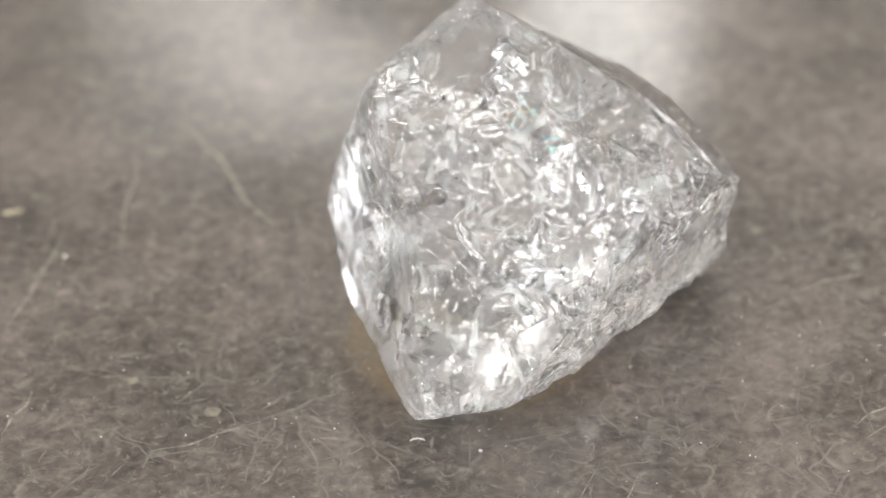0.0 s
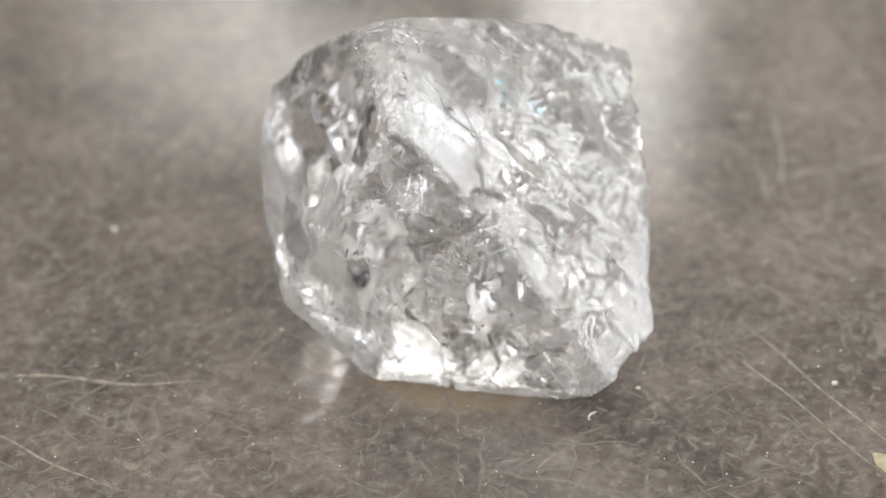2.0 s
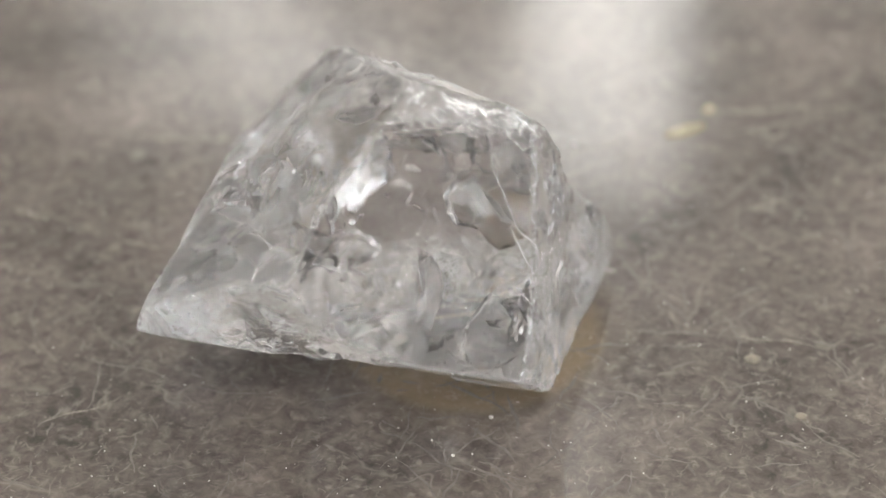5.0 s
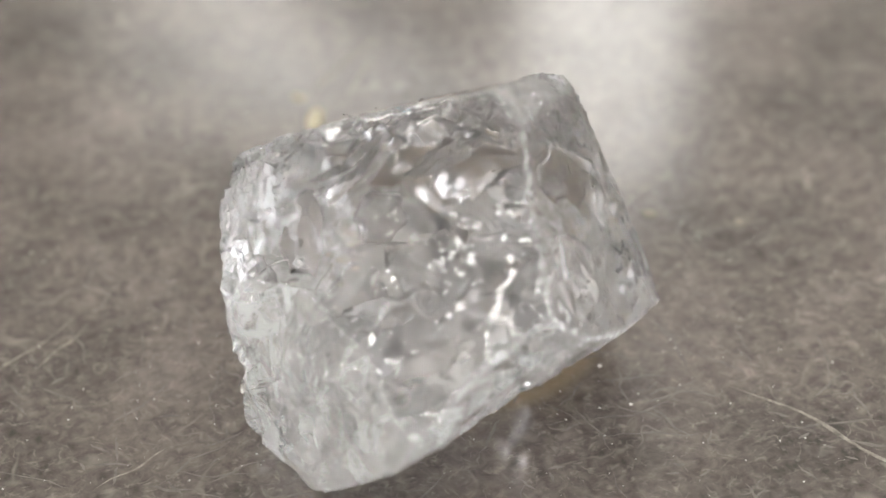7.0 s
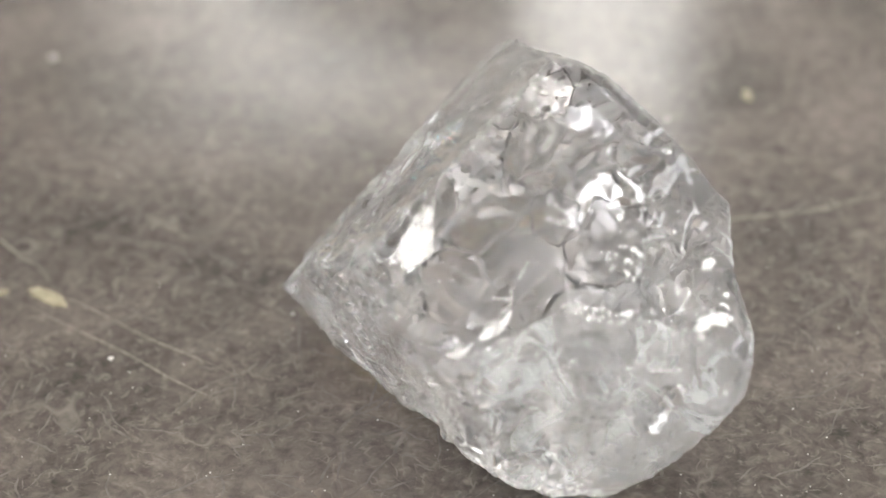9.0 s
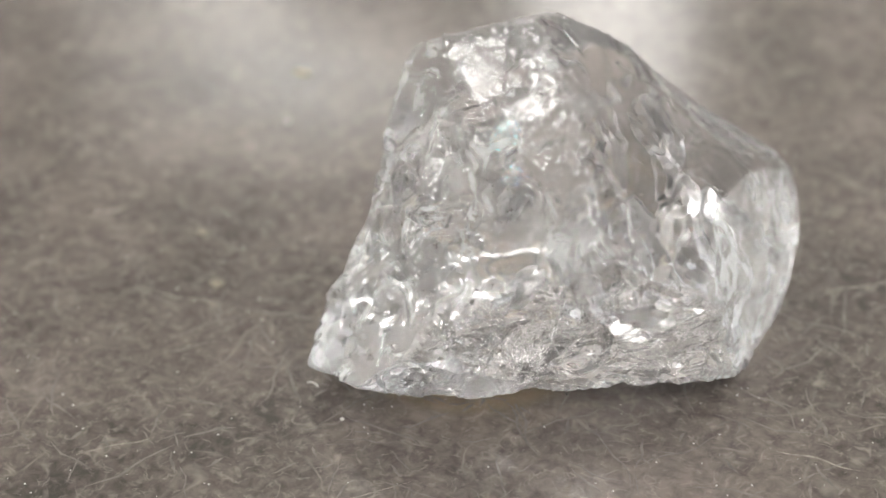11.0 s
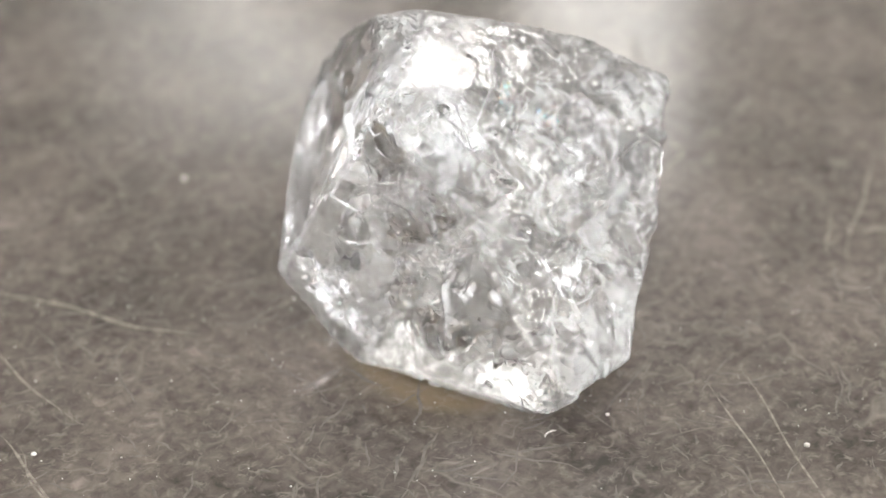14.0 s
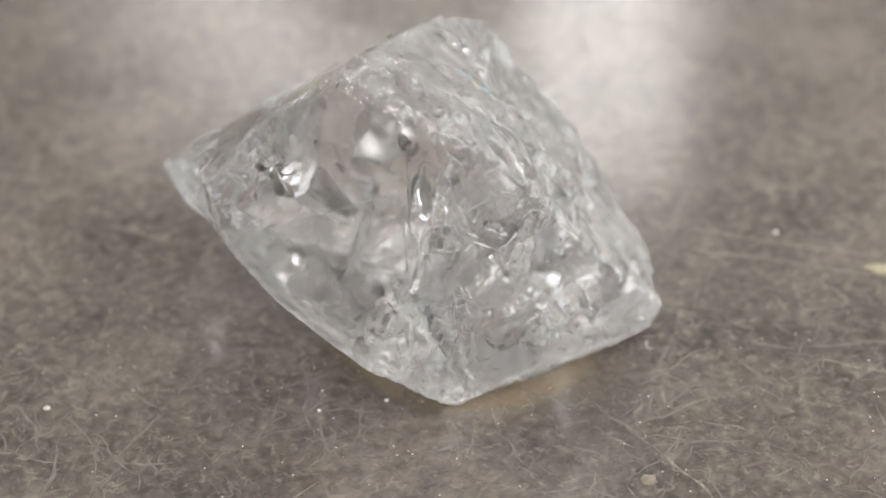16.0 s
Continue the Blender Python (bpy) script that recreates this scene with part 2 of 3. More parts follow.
def ceiling_fill():
    # unseen panels, added as even fill light all round
    lamp = tagged(new("ceiling_fill_panel"), "unseen square white ceiling panel with a thin frame, added as fill light", "ceiling light")
    lamp.location = (-0.2, -1.1, HIGH)
    tagged(lamp, group="ceiling lights")
    bm = bmesh.new()
    for x0, y0, x1, y1 in ((-0.27, -0.27, 0.27, -0.25), (-0.27, 0.25, 0.27, 0.27), (-0.27, -0.25, -0.25, 0.25), (0.25, -0.25, 0.27, 0.25)):
        box(bm, x0, y0, -0.03, x1, y1, 0)
    part("frame", bm, FRAME, lamp, smooth=False)
    part("diffuser", box(bmesh.new(), -0.248, -0.248, -0.024, 0.248, 0.248, -0.004), glow_material("white_diffuser", (1.0, 0.97, 0.93), PANEL_GLOW), lamp, smooth=False)
    for x, y in ((-1.3, -1.1), (1.1, -1.1), (-1.3, 0.5), (1.1, 0.5)):
        copy_thing(lamp, pose(x, y, HIGH))


def streak_tubes():
    # unseen glowing tubes, added to lay two bright streaks on the plate
    tube = tagged(new("streak_tube"), "unseen upright glowing tube on the wall, added to streak the plate", "wall lamp", "tube lights")
    part("tube", lathe([(0.02, 0.0), (0.02, 0.33)], 20), glow_material("white_tube", (1.0, 0.97, 0.93), TUBE_GLOW), tube)
    for z in (-0.02, 0.33):
        part("cap", box(bmesh.new(), -0.024, -0.024, z, 0.024, 0.024, z + 0.02, 0.003), FRAME, tube, smooth=False)
    tube.location = (-0.06, HALF - 0.025, 1.39)
    copy_thing(tube, pose(0.12, HALF - 0.025, 1.39))


def cupboard():
    # unseen, added behind the camera so the stone has something dark to reflect
    c = tagged(new("cupboard"), "unseen tall dark stained cupboard with two doors, added for dark reflections", "cupboard")
    c.location = (0.45, -HALF + 0.2, GROUND)
    part("body", box(bmesh.new(), -0.6, -0.2, 0, 0.6, 0.18, 1.9, 0.004), DESK, c, smooth=False)
    for x in (-0.3, 0.3):
        door = part("door", box(bmesh.new(), x - 0.295, 0.182, 0.05, x + 0.295, 0.2, 1.85, 0.004), DESK, c, smooth=False)
        part("handle", box(bmesh.new(), x * 0.1 - 0.008, 0.201, 0.95, x * 0.1 + 0.008, 0.225, 1.1, 0.003), FRAME, door, smooth=False)


def desk():
    d = tagged(new("desk"), "dark-topped desk under the turntable", "desk")
    d.location = (0, 0, GROUND)
    top = DESK_TOP - GROUND
    part("desktop", box(bmesh.new(), -0.6, -0.35, top - 0.03, 0.6, 0.35, top, 0.003), DESK, d, smooth=False)
    for x in (-0.55, 0.55):
        for y in (-0.3, 0.3):
            part("leg", box(bmesh.new(), x - 0.025, y - 0.025, 0, x + 0.025, y + 0.025, top - 0.03, 0.003), DESK, d, smooth=False)


# ---- the turning plate and the marks on it ----
def lathe(profile, steps=128):
    bm = bmesh.new()
    rings = []
    for r, z in profile:
        rings.append([bm.verts.new((r * math.cos(a), r * math.sin(a), z)) for a in (2 * math.pi * i / steps for i in range(steps))])
    for a, b in zip(rings, rings[1:]):
        for i in range(steps):
            j = (i + 1) % steps
            bm.faces.new((a[i], a[j], b[j], b[i]))
    bm.faces.new(rings[0][::-1])
    bm.faces.new(rings[-1])
    return bm


def ribbon(bm, points, width, height):
    """A low ridge with pointed ends along points on the plate."""
    rows = []
    for i, p in enumerate(points):
        a, b = points[max(i - 1, 0)], points[min(i + 1, len(points) - 1)]
        side = Vector((-(b - a).y, (b - a).x)).normalized()
        k = min(1.0, 3.0 * min(i, len(points) - 1 - i) / (len(points) - 1) + 0.15)
        s = side * width * k * (1 + 0.7 * noise.noise(Vector((p.x, p.y, 0)) * 2600)) / 2
        rows.append((bm.verts.new((p.x - s.x, p.y - s.y, 0)), bm.verts.new((p.x, p.y, height)), bm.verts.new((p.x + s.x, p.y + s.y, 0))))
    for (a, b, c), (d, e, f) in zip(rows, rows[1:]):
        bm.faces.new((a, d, e, b))
        bm.faces.new((b, e, f, c))


def crooked(rng, x0, y0, x1, y1, sway, steps=14):
    a, b = Vector((x0, y0)) * MM, Vector((x1, y1)) * MM
    side = Vector((-(b - a).y, (b - a).x)).normalized()
    q, drift, points = rng.uniform(0, 6), 0.0, []
    for i in range(steps + 1):
        t = i / steps
        drift = 0.7 * math.sin(q + 4.0 * t) + 0.3 * math.sin(2.3 * q + 11.0 * t)
        points.append(a.lerp(b, t) + side * drift * sway * MM * math.sin(math.pi * t) ** 0.5)
    return points


def turntable():
    table = tagged(new("turntable"), "round turntable with a dull scratched steel plate", "turntable")
    part("base", lathe([(0.06, DESK_TOP), (0.06, -0.012), (0.058, -0.010)]), DESK, table, "dark moulded base")
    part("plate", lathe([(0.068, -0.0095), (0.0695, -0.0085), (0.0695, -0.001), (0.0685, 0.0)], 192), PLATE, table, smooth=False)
    rng = random.Random(4)

    def scratch(x0, y0, x1, y1, width, sway):
        bm = bmesh.new()
        ribbon(bm, crooked(rng, x0, y0, x1, y1, sway), width * MM, 0.012 * MM)
        part("scratch", bm, SCRATCH, table, "pale crooked scratch")

    scratch(-14.2, 17.9, -8.7, 8.0, 0.20, 0.45)
    scratch(1.1, -21.2, 6.5, -9.9, 0.11, 0.2)
    scratch(0.2, -19.5, 5.0, -9.1, 0.09, 0.16)
    scratch(24.1, -3.1, 16.1, -8.0, 0.16, 0.25)
    scratch(-19.2, 8.7, -20.9, 0.3, 0.13, 0.25)
    scratch(18.1, 3.7, 14.6, 2.3, 0.10, 0.2)
    scratch(-3.9, -25.9, -0.1, -22.0, 0.16, 0.2)
    scratch(-4.6, -24.9, -0.4, -19.8, 0.12, 0.3)
    scratch(-5.8, -26.4, 0.7, -22.2, 0.14, 0.35)
    scratch(-16.3, 6.6, -16.5, 15.9, 0.10, 0.3)
    scratch(-13.7, -7.7, -9.1, -5.9, 0.13, 0.25)
    scratch(11.5, 15.6, 9.8, 12.3, 0.09, 0.2)
    scratch(18.7, -4.8, 15.9, -7.1, 0.11, 0.2)
    scratch(-6.5, -17.3, -5.0, -14.4, 0.10, 0.15)
    scratch(-20.0, -6.5, -19.1, -3.4, 0.11, 0.2)
    scratch(-20.8, 1.6, -19.1, 7.2, 0.09, 0.3)
    # the countless short hair scratches
    bm = bmesh.new()
    for i in range(1100):
        r, a = 0.5 + 35 * rng.random() ** 0.6, rng.uniform(0, 2 * math.pi)
        x, y, turn, long = r * math.cos(a), r * math.sin(a), rng.uniform(0, math.pi), rng.uniform(0.5, 1.3) * rng.choice((1, 1, 2, 3.5))
        ribbon(bm, crooked(rng, x, y, x + long * math.cos(turn), y + long * math.sin(turn), 0.08 * long, 6), rng.uniform(0.06, 0.15) * MM, 0.006 * MM)
    tagged(part("scratch_web", bm, HAIR, table, "web of fine pale hair scratches"), kind="stuff")
    return table


def lump(bm, rng, x, y, size, tall, stretch=1.0, turn=0.0):
    made = bmesh.ops.create_icosphere(bm, subdivisions=2, radius=1.0)
    for v in made["verts"]:
        k = 1 + 0.35 * noise.noise(v.co * 1.7 + Vector((x, y, size)) * 3.1)
        v.co = Vector((v.co.x * size * stretch * k, v.co.y * size * k, (v.co.z * 0.9 * k + 0.75) * tall))
    bmesh.ops.transform(bm, matrix=pose(x * MM, y * MM, 0, 0, 0, turn) @ Matrix.Scale(MM, 4), verts=made["verts"])


DEBRIS = []


def debris(name, mat, label, category, x, y, size, tall, stretch=1.0, turn=0.0):
    rng, bm = random.Random(int(x * 71 + y * 13)), bmesh.new()
    lump(bm, rng, x, y, size, tall, stretch, turn)
    ob = tagged(new(name, mesh_of(name, bm, mat)), label, category, "crumbs on the plate")
    DEBRIS.append(ob)


def crumbs():
    for x, y, s in ((-18.9, 6.5, 0.11), (4.6, -15.3, 0.13), (0.1, -8.2, 0.09), (-1.8, 18.8, 0.14), (-4.1, 4.5, 0.10), (-4.2, 7.4, 0.08), (-19.9, -26.4, 0.22)):
        debris("dust_speck", DUST, "tiny white dust speck on the steel plate", "dust", x, y, s, s * 0.6)
    debris("straw_flake", STRAW, "thin straw-coloured flake lying on the plate", "flake", 0.7, -19.5, 0.42, 0.06, 2.9, 63)
    debris("straw_flake", STRAW, "thin straw-coloured flake lying on the plate", "flake", -21.9, 10.3, 0.22, 0.05, 2.6, 15)
    debris("straw_flake", STRAW, "small broken straw-coloured flake lying on the plate", "flake", 0.75, -21.9, 0.26, 0.05, 1.9, 115)
    debris("dried_spot", STAIN, "dried brownish spot on the plate", "stain", -11.2, -5.2, 0.36, 0.02)
    debris("dried_spot", STAIN, "dried brownish spot on the plate", "stain", -14.8, -2.9, 0.26, 0.02)
    bm = bmesh.new()
    pts = [Vector((-2.5 + 0.32 * math.cos(a), -7.5 + 0.22 * math.sin(a))) * MM for a in (0.3 + 0.24 * i for i in range(12))]
    ribbon(bm, pts, 0.07 * MM, 0.05 * MM)
    DEBRIS.append(tagged(new("fibre", mesh_of("fibre", bm, DUST)), "short curled pale fibre on the plate", "fibre", "crumbs on the plate"))
    bm, rng = bmesh.new(), random.Random(9)
    for i in range(800):
        r, a, s = 1 + 32 * rng.random() ** 0.6, rng.uniform(0, 2 * math.pi), rng.uniform(0.015, 0.05)
        x, y = r * math.cos(a) * MM, r * math.sin(a) * MM
        bmesh.ops.create_icosphere(bm, subdivisions=1, radius=s * MM, matrix=Matrix.Translation((x, y, s * 0.4 * MM)) @ Matrix.Diagonal((1, 1, 0.5, 1)))
    DEBRIS.append(tagged(new("dust", mesh_of("dust", bm, DUST)), "scattered fine white dust on the plate", "dust", kind="stuff"))


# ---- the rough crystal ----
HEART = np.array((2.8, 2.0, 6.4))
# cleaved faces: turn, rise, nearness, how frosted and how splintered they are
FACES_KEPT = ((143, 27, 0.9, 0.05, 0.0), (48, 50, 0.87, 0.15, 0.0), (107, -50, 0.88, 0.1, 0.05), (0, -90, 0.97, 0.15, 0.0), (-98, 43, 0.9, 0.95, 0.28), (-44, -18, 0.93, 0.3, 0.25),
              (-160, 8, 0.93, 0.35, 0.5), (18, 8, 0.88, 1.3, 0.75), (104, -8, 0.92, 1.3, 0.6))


def crystal_form(level):
    """A block cleaved by flat faces, softened at its edges and chipped by shell-shaped scoops, in millimetres."""
    normals, depths = [], []

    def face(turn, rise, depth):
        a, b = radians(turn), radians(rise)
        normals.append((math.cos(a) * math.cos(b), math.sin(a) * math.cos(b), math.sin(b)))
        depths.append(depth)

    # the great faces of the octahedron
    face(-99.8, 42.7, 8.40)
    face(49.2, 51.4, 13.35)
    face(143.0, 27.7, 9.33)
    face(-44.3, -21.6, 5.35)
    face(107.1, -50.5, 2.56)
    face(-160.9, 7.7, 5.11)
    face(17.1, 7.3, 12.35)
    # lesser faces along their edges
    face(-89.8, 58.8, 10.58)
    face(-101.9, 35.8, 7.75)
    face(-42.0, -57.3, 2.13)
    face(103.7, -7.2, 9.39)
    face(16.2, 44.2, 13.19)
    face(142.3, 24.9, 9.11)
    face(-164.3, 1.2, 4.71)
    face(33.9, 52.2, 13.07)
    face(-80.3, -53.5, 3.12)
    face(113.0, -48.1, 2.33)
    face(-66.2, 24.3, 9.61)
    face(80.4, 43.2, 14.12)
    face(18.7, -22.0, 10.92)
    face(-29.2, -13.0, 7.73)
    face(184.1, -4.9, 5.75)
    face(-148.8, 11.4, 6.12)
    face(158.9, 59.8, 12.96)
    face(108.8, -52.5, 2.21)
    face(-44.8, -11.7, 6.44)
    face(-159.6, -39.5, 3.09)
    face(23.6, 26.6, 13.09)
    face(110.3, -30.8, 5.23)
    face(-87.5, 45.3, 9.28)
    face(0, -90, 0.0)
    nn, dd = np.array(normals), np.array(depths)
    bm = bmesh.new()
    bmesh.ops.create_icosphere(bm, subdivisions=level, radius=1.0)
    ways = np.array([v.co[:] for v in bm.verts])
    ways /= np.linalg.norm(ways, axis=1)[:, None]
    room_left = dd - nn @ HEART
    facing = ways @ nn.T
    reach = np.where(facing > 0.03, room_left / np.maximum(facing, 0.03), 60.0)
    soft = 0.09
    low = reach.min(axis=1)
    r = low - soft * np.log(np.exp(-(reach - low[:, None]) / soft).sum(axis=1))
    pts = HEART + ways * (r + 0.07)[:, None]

    def scoop(turn, rise, radius, depth):
        """Presses a shell-shaped hollow into the side that faces that way."""
        a, b = radians(turn), radians(rise)
        w = np.array((math.cos(a) * math.cos(b), math.sin(a) * math.cos(b), math.sin(b)))
        at = pts[(ways @ w).argmax()]
        away = np.linalg.norm(pts - at, axis=1)
        side = np.array([noise.noise(Vector(p) * 0.9 + Vector(w) * 7) + 0.2 * noise.noise(Vector(p) * 2.2 + Vector(w) * 9) for p in pts[away < radius * 1.5]])
        k = np.clip(1 - (away[away < radius * 1.5] * (1 + 0.45 * side) / radius) ** 2, 0, 1)
        ring = 1 + 0.03 * np.sin(away[away < radius * 1.5] * (7.0 + 3 * side))
        pts[away < radius * 1.5] -= ways[away < radius * 1.5] * (depth * k * ring)[:, None]

    def swell(turn, rise, radius, height):
        a, b = radians(turn), radians(rise)
        w = np.array((math.cos(a) * math.cos(b), math.sin(a) * math.cos(b), math.sin(b)))
        away = np.linalg.norm(pts - pts[(ways @ w).argmax()], axis=1)
        pts[:] += ways * (height * np.clip(1 - (away / radius) ** 2, 0, 1) ** 2)[:, None]

    # hollows and swellings that break the outline
    scoop(86, 16, 4.2, 0.32)
    scoop(84, -4, 2.2, 0.45)
    scoop(150, -38, 1.8, 0.4)
    scoop(108, -42, 4.4, 0.5)
    scoop(-132, 2, 4.0, 0.65)
    scoop(-80, 26, 4.6, 0.55)
    scoop(-84, -10, 2.8, 0.25)
    scoop(-18, -13, 3.8, 0.5)
    scoop(8, -22, 1.3, 0.25)
    swell(68, 0, 3.2, 0.35)
    scoop(-21, -36, 1.2, 0.3)
    rng = random.Random(11)
    own = nn[reach.argmin(axis=1)]

    def chip(turn, rise, radius, depth, tilt):
        """Splits off a flat flake: inside the radius nothing stands above a tilted plane."""
        a, b = radians(turn), radians(rise)
        w = np.array((math.cos(a) * math.cos(b), math.sin(a) * math.cos(b), math.sin(b)))
        k = (ways @ w).argmax()
        lean = np.array([rng.gauss(0, 1) for _ in range(3)])
        n = own[k] + math.tan(radians(tilt)) * lean / np.linalg.norm(lean)
        n /= np.linalg.norm(n)
        away = np.linalg.norm(pts - pts[k], axis=1)
        near = away < radius * 1.4
        away[near] *= [1 + 0.6 * noise.noise(Vector(p) * 1.1 / radius + Vector(w) * 5) for p in pts[near]]
        near &= away < radius
        over = np.maximum((pts[near] - pts[k]) @ n + depth, 0)
        fade = np.clip((radius - away[near]) / (0.18 * radius), 0, 1)
        pts[near] -= n * (np.minimum(over, 0.35) * fade)[:, None]

    for i in range(120):
        turn, rise = rng.uniform(-180, 180), math.degrees(math.asin(rng.uniform(-0.8, 0.95)))
        calm = (74 < turn < 172 and rise > -40) or (0 < turn < 78 and rise > 22)
        kind = rng.random()
        if kind < 0.25 and not calm:
            chip(turn, rise, rng.uniform(1.8, 3.8), rng.uniform(0.0, 0.05), rng.uniform(1, 5))
        elif kind > 0.9 and not calm:
            scoop(turn, rise, rng.uniform(0.6, 1.8), rng.uniform(0.05, 0.18))
    # how broken each spot is: the cleaved faces are clear, the rest is frosted
    order = np.sort(reach, axis=1)
    second = nn[np.argsort(reach, axis=1)[:, 1]]
    edge = np.exp(-((order[:, 1] - order[:, 0]) / 0.22) ** 2) * np.clip(6 * (0.93 - (own * second).sum(axis=1)), 0, 1)
    frosted, broken = np.ones(len(pts)), np.ones(len(pts))
    for turn, tilt, cone, frost, splinter in FACES_KEPT:
        a, b = radians(turn), radians(tilt)
        mine = own @ np.array((math.cos(a) * math.cos(b), math.sin(a) * math.cos(b), math.sin(b))) > cone
        frosted[mine], broken[mine] = frost, splinter
    frosted, broken = np.maximum(frosted, 0.8 * edge), np.maximum(broken, 0.6 * edge)

    def splinters(spacing, tilt, calm_tilt, stretch, gaps):
        """Breaks the surface into small flat facets, longer along z by the stretch, that meet in sharp ridges; gaps of it stay whole."""
        count = int(560 / spacing ** 2)
        seeds = rng.sample(range(len(pts)), count)
        spots = pts[seeds]
        squeeze = np.array((1, 1, 1 / stretch))
        tree = kdtree.KDTree(count)
        for k, p in enumerate(spots * squeeze):
            tree.insert(p, k)
        tree.balance()
        whole = np.array([np.clip(0.5 + 3.0 * (noise.noise(Vector(p) * 0.45 + Vector((7, 3, spacing))) - gaps), 0.06, 1) for p in spots])
        size = np.array([math.exp(rng.gauss(0, 0.45)) for _ in range(count)])
        steep = np.tan(np.radians(calm_tilt + (tilt - calm_tilt) * broken[seeds])) * whole * size
        lean = np.array([[rng.gauss(0, 0.6) for _ in range(3)] for _ in range(count)]) * steep[:, None]
        lift = np.array([rng.gauss(0, 0.2) for _ in range(count)]) * spacing * steep
        near = np.array([[k for _, k, _ in tree.find_n(p, 3)] for p in pts * squeeze])
        rise = (lean[near] * (pts[:, None, :] - spots[near])).sum(axis=2) + lift[near]
        pts[:] += ways * np.clip(rise.min(axis=1), -0.25, 0.12)[:, None]

    splinters(1.9, 10.0, 0.2, 1.6, -0.1)
    splinters(0.75, 8.0, 0.35, 2.4, 0.0)
    splinters(0.32, 8.0, 0.1, 0.6, 0.12)
    # ledges on one broken side
    wave = np.array([noise.noise(Vector(p) * 0.35) for p in pts])
    side = np.degrees(np.arctan2(ways[:, 1], ways[:, 0]))
    rise = np.degrees(np.arcsin(np.clip(ways[:, 2], -1, 1)))
    shelf = 1 / (1 + np.exp((np.abs(side - 32) - 42) / 5)) / (1 + np.exp((rise - 14) / 3))
    rung = pts[:, 2] * 1.05 + 1.1 * wave
    rung = rung - np.floor(rung)
    rung = np.where(rung < 0.7, rung / 0.7, (1 - rung) / 0.3)
    pts += ways * (shelf * 0.06 * (rung - 0.5) * np.clip(1.5 * wave + 0.6, 0, 1) + 0.1)[:, None]
    # the edges between great faces are bruised
    nick = np.array([noise.noise(Vector(p) * 2.3) + 0.6 * noise.noise(Vector(p) * 6.1) for p in pts])
    pts -= ways * (edge * np.clip(0.05 + 0.16 * nick, 0, 0.14))[:, None]
    pts[:, 2] = np.maximum(pts[:, 2], 0.01)
    layer = bm.verts.layers.float.new("frosted")
    for v, p, k in zip(bm.verts, pts, frosted):
        v.co = p * MM
        v[layer] = k
    bm.normal_update()
    return bm


def flake_shape(rng, radius, thick, bend, steps=26, rings=8, bm=None, m=Matrix()):
    """A bent ragged sheet, closed all round, thinning to its rim."""
    bm = bm or bmesh.new()
    q = Vector((rng.uniform(0, 50), rng.uniform(0, 50), 0))
    top, low = [], []
    for ring in range(1, rings + 1):
        for side, rows in ((1, top), (-1, low)):
            row = []
            for i in range(steps):
                a = 2 * math.pi * i / steps
                edge = radius * (1 + 0.45 * noise.noise(Vector((math.cos(a), math.sin(a), 0)) * 1.3 + q) + 0.15 * noise.noise(Vector((math.cos(a), math.sin(a), 0)) * 6 + q))
                r = edge * ring / rings
                x, y = r * math.cos(a), r * math.sin(a)
                z = bend * (x * x - 0.4 * y * y) / radius + 0.10 * radius * noise.noise(Vector((x, y, 0)) * 2.2 / radius + q)
                z += side * thick * (1 - (ring / rings) ** 2 + 0.02)
                row.append(bm.verts.new(m @ Vector((x * MM, y * MM, z * MM))))
            rows.append(row)
    for rows, flip in ((top, False), (low, True)):
        for a, b in zip(rows, rows[1:]):
            for i in range(steps):
                f = (a[i], b[i], b[(i + 1) % steps], a[(i + 1) % steps])
                bm.faces.new(f[::-1] if flip else f)
        bm.faces.new(rows[0][::-1] if flip else rows[0])
    for i in range(steps):
        j = (i + 1) % steps
        bm.faces.new((top[-1][i], low[-1][i], low[-1][j], top[-1][j]))
    return bm


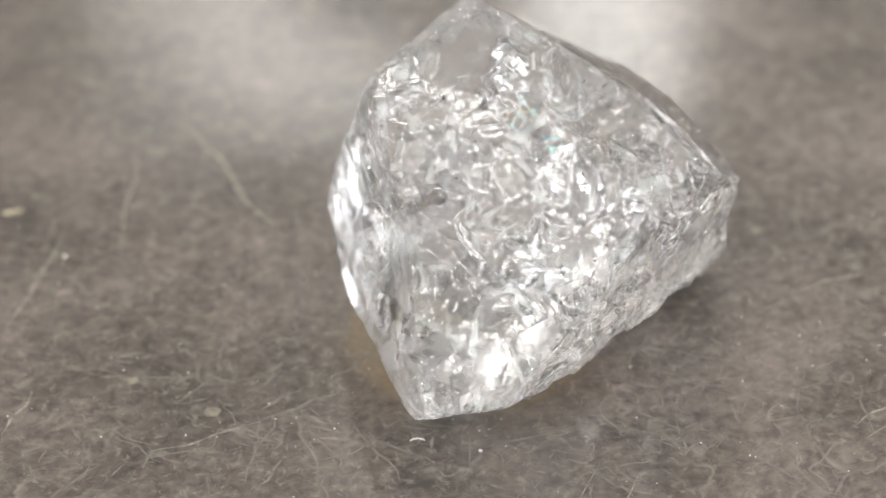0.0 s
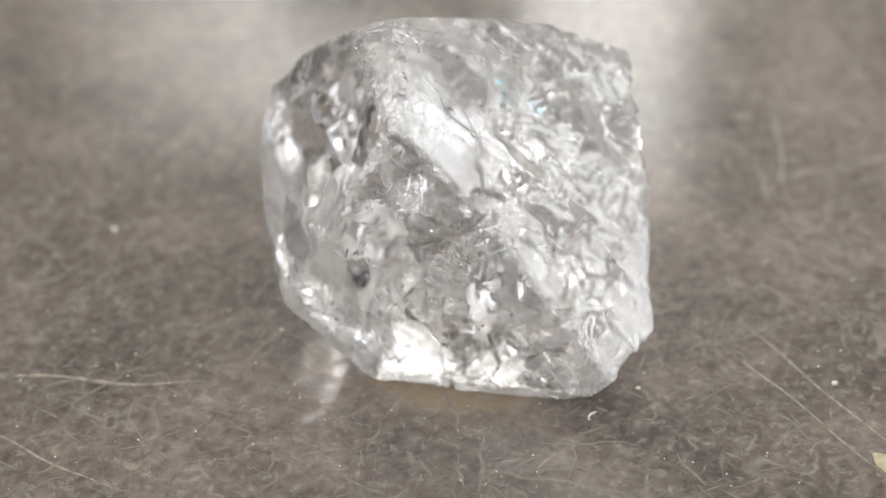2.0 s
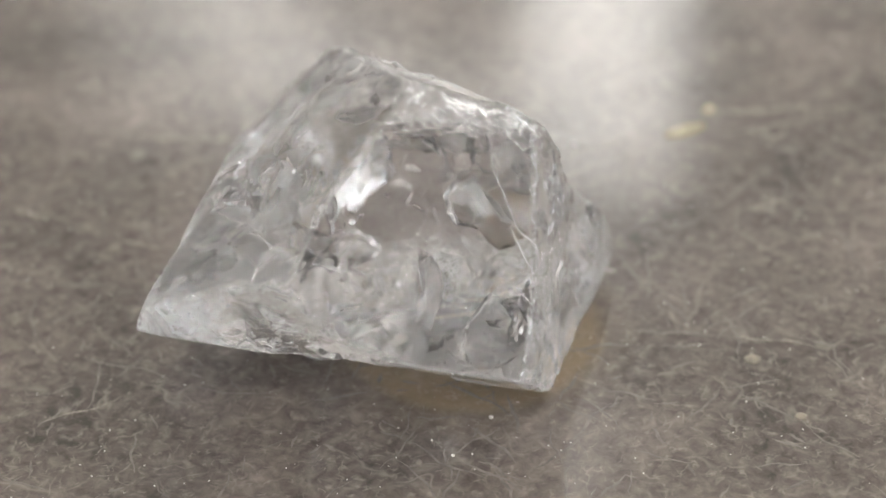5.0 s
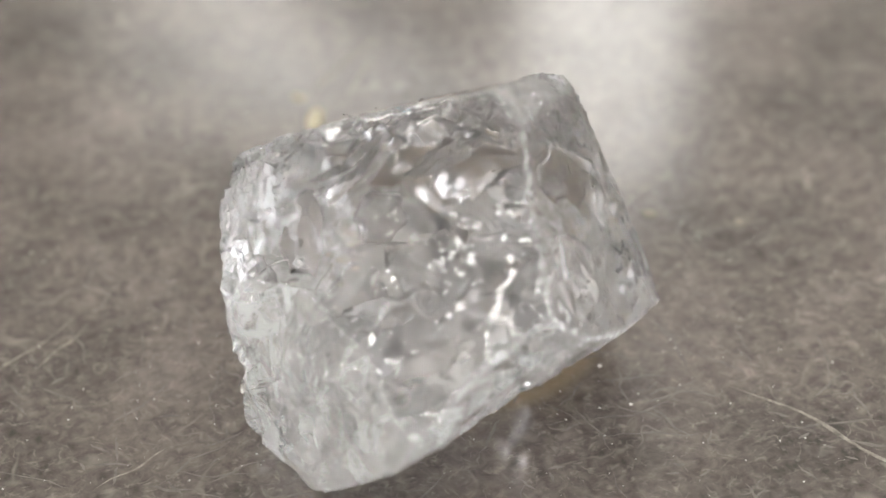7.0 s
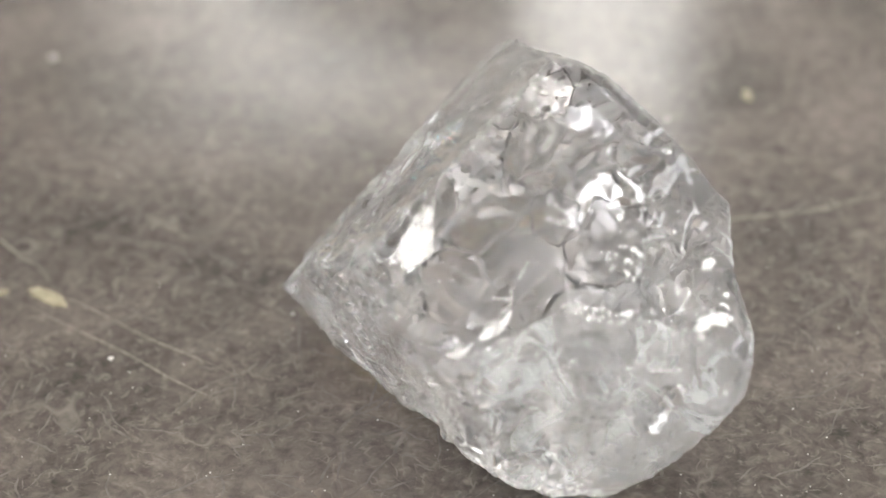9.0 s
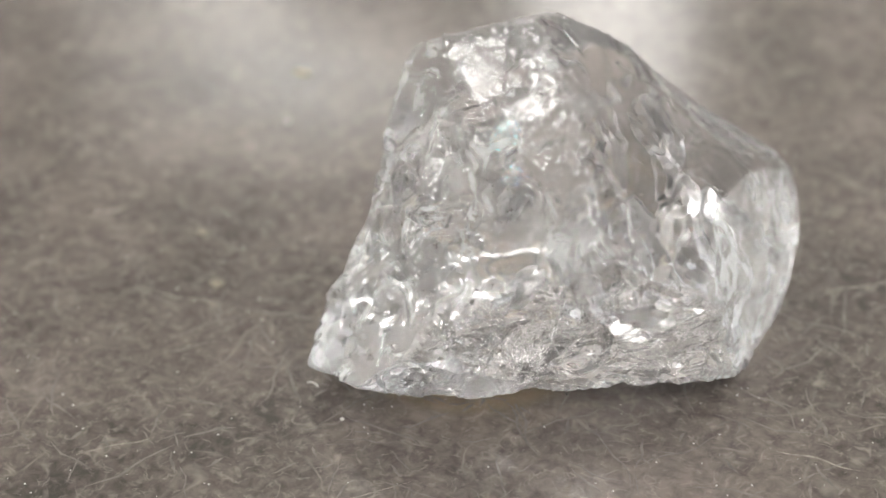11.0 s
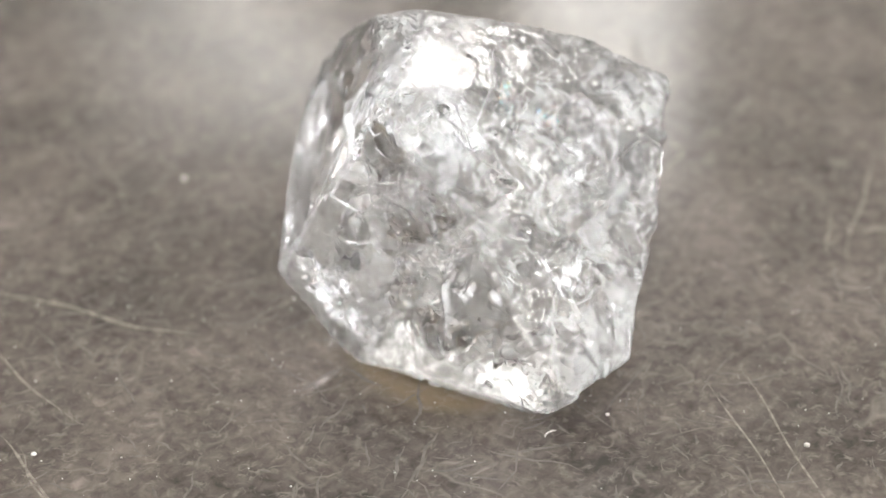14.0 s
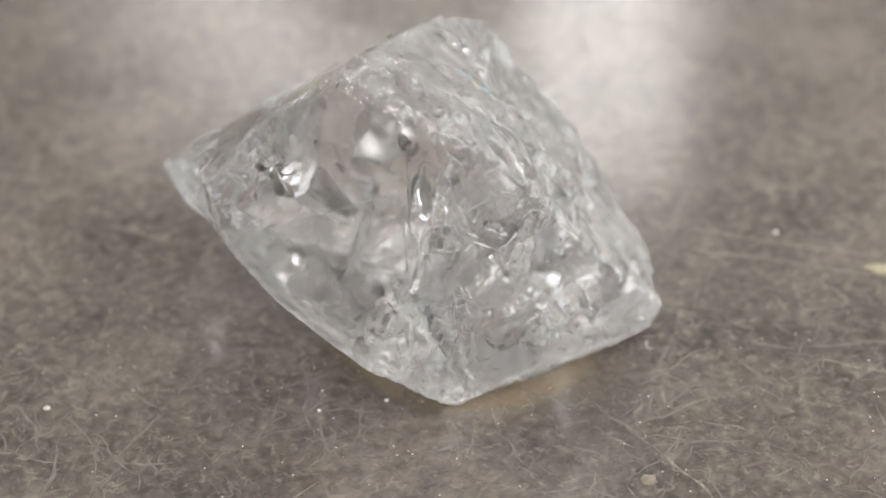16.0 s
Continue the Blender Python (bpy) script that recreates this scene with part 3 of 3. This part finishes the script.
def crystal():
    stone = tagged(new("crystal"), "rough colourless transparent crystal with chipped glassy faces", "crystal")
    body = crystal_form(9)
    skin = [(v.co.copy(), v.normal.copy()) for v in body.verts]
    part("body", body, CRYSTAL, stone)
    rng = random.Random(23)

    def fracture(x, y, z, radius, rx, ry, rz, mat=FRACTURE, label="silvery inner fracture"):
        ob = part("fracture", flake_shape(rng, radius, 0.03, rng.uniform(-0.4, 0.4)), mat, stone, label)
        ob.matrix_basis = pose(x * MM, y * MM, z * MM, rx, ry, rz)

    # feathers fanning out low in the stone
    fracture(-1.0, -2.6, 4.4, 2.2, 80, 12, -40)
    fracture(0.6, -3.4, 4.8, 2.0, 70, -25, 15)
    fracture(-2.2, -0.6, 3.6, 1.8, 95, 20, -75)
    fracture(2.6, -3.0, 5.6, 1.7, 55, 10, 35)
    fracture(-1.2, 0.8, 7.6, 2.0, 62, 35, -20)
    fracture(4.0, -1.2, 8.4, 1.8, 40, -30, 60)
    fracture(6.6, 0.6, 6.8, 1.8, 85, 15, 80)
    fracture(6.0, 4.6, 4.6, 2.2, 30, -12, 20)
    fracture(3.6, 5.8, 7.4, 2.0, 65, 30, 110)
    fracture(0.0, 4.2, 5.2, 1.7, 78, -20, 150)
    fracture(-3.0, 3.2, 3.4, 1.4, 72, 24, -160)
    fracture(2.0, 2.6, 10.6, 1.6, 35, 20, 10)
    fracture(7.6, 3.0, 3.4, 1.6, 60, -35, 45)
    fracture(2.2, -0.2, 11.2, 0.75, 30, 8, 0, RAINBOW, "small fracture with rainbow colours")
    fracture(3.4, -1.0, 10.2, 0.55, 42, -14, 20, RAINBOW, "small fracture with rainbow colours")

    # cracks lying close under the broken faces
    def crack(turn, rise, deep, radius, lean):
        a, b = radians(turn), radians(rise)
        w = Vector((math.cos(a) * math.cos(b), math.sin(a) * math.cos(b), math.sin(b)))
        at, out = max(skin[::40], key=lambda p: (p[0] / MM - Vector(HEART)).normalized().dot(w))
        ob = part("fracture", flake_shape(rng, radius, 0.02, rng.uniform(-0.25, 0.25)), FRACTURE, stone, "silvery inner fracture")
        ob.matrix_basis = Matrix.Translation(at - out * deep * MM) @ out.to_track_quat("Z", "Y").to_matrix().to_4x4() @ pose(0, 0, 0, lean, -lean * 0.6, turn)

    for turn, rise, deep, radius, lean in ((-70, 40, 0.7, 0.9, 20), (-95, 48, 0.6, 0.7, -15), (-120, 45, 0.8, 0.8, 28), (-60, 12, 0.8, 1.1, 18), (-100, 5, 0.9, 1.2, -24),
                                           (-125, -15, 0.7, 1.0, 15), (-160, 10, 0.8, 1.1, -20), (-150, -25, 0.6, 0.8, 25), (-35, 20, 0.7, 0.8, -18), (-20, -5, 0.8, 1.1, 22),
                                           (5, 10, 0.7, 0.9, -26), (15, -20, 0.8, 1.1, 16), (35, 5, 0.7, 1.0, -20), (48, -10, 0.8, 1.0, 24), (40, 48, 0.9, 1.1, 12), (165, -5, 0.6, 0.7, -16)):
        crack(turn, rise, deep, radius, lean)

    # hairline cracks under the skin, and veils of tiny bubbles
    bm = bmesh.new()
    for i in range(120):
        at, out = skin[rng.randrange(len(skin))]
        if at.z < 1.2 * MM or (at.y > 1.5 * MM and rng.random() < 0.85):
            continue
        deep = rng.uniform(0.4, 1.6)
        tilt = out.to_track_quat("X", "Z").to_matrix().to_4x4() @ pose(0, 0, 0, rng.uniform(0, 180), rng.uniform(-35, 35), rng.uniform(-35, 35))
        flake_shape(rng, deep * rng.uniform(0.25, 0.55), 0.012, rng.uniform(-0.5, 0.5), 12, 3, bm, Matrix.Translation(at - out * deep * MM) @ tilt)
    tagged(part("fine_fracture", bm, FRACTURE, stone, "many short hairline cracks under the surface"), kind="stuff")
    bm = bmesh.new()
    for i in range(420):
        at, out = skin[rng.randrange(len(skin))]
        if at.z < 0.6 * MM or (at.y > 3.0 * MM and rng.random() < 0.75):
            continue
        for k in range(rng.choice((1, 1, 2, 4, 8))):
            s = rng.choice((rng.uniform(0.012, 0.04), rng.uniform(0.012, 0.04), rng.uniform(0.035, 0.06))) * MM
            spot = at - out * s * 0.3 + Vector([rng.gauss(0, 0.09) * MM for _ in range(3)]) * (k > 0)
            bmesh.ops.create_icosphere(bm, subdivisions=1, radius=s, matrix=Matrix.Translation(spot) @ Matrix.Diagonal((rng.uniform(0.6, 2.2), 1, rng.uniform(0.6, 1.5), 1)))
    tagged(part("grit", bm, GRIT, stone, "dark grit lodged in pits of the surface"), kind="stuff")
    for x, y, z, rx, ry, wide in ((-1.6, 5.0, 6.6, 60, 30, 1.6), (4.6, 2.4, 9.4, 35, -20, 1.3), (-2.6, 0.4, 6.0, 75, -15, 1.2), (3.4, -1.8, 6.4, 50, 20, 1.4)):
        bm = bmesh.new()
        for i in range(170):
            r, a, s = wide * rng.random() ** 0.5, rng.uniform(0, 6.283), rng.uniform(0.012, 0.035)
            bmesh.ops.create_icosphere(bm, subdivisions=1, radius=s * MM, matrix=Matrix.Translation((r * math.cos(a) * MM, 0.6 * r * math.sin(a) * MM, rng.gauss(0, 0.08) * MM)))
        ob = tagged(part("bubble_veil", bm, FRACTURE, stone, "veil of tiny bubbles"), kind="stuff")
        ob.matrix_basis = pose(x * MM, y * MM, z * MM, rx, ry, 0)

    def dark_inner_mark(x, y, z, size):
        bm = bmesh.new()
        lump(bm, rng, 0, 0, size, size * 0.5, rng.uniform(1, 2), rng.uniform(0, 180))
        ob = part("dark_inner_mark", bm, DARK_INNER, stone, "dark speck inside the stone")
        ob.matrix_basis = pose(x * MM, y * MM, z * MM, rng.uniform(-60, 60), rng.uniform(-60, 60), 0)

    # the first two flakes stand in for a dark inner reflection
    for x, y, z, r, rx, rz in ((-3.7, 3.2, 4.9, 0.75, 70, -20), (-3.2, 3.6, 4.3, 0.5, 55, 10), (-2.1, 3.0, 11.6, 0.4, 80, -60), (-2.3, 2.7, 11.0, 0.25, 60, -30)):
        ob = part("dark_inner_mark", flake_shape(rng, r, 0.05, 0.3), DARK_INNER, stone, "dark feathery patch inside the stone, for inclusions and dark inner reflections")
        ob.matrix_basis = pose(x * MM, y * MM, z * MM, rx, 15, rz)
    for x, y, z, s in ((-0.4, 6.4, 11.0, 0.14), (-2.2, 5.0, 8.4, 0.10), (-3.6, 2.0, 10.0, 0.12), (4.4, -1.0, 8.0, 0.08), (-3.0, -0.9, 9.4, 0.10), (-1.2, -3.2, 5.6, 0.12),
                       (6.5, 1.0, 9.5, 0.09), (0.5, 3.5, 12.4, 0.10), (1.5, 4.0, 12.2, 0.08), (-3.9, 3.2, 6.0, 0.12), (2.6, -2.8, 4.4, 0.10), (8.0, -0.6, 7.0, 0.09)):
        dark_inner_mark(x, y, z, s)
    return stone


# ---- plate and stone turn together ----
TURN = math.degrees(0.50066)


def motions():
    rows = [(t, pose(0, 0, 0, 0, 0, TURN * t)) for t in range(17)]
    for thing in (TURNTABLE, STONE, *DEBRIS):
        walk(thing, rows)


room()
ceiling_fill()
streak_tubes()
cupboard()
desk()
TURNTABLE = turntable()
STONE = crystal()
crumbs()
motions()
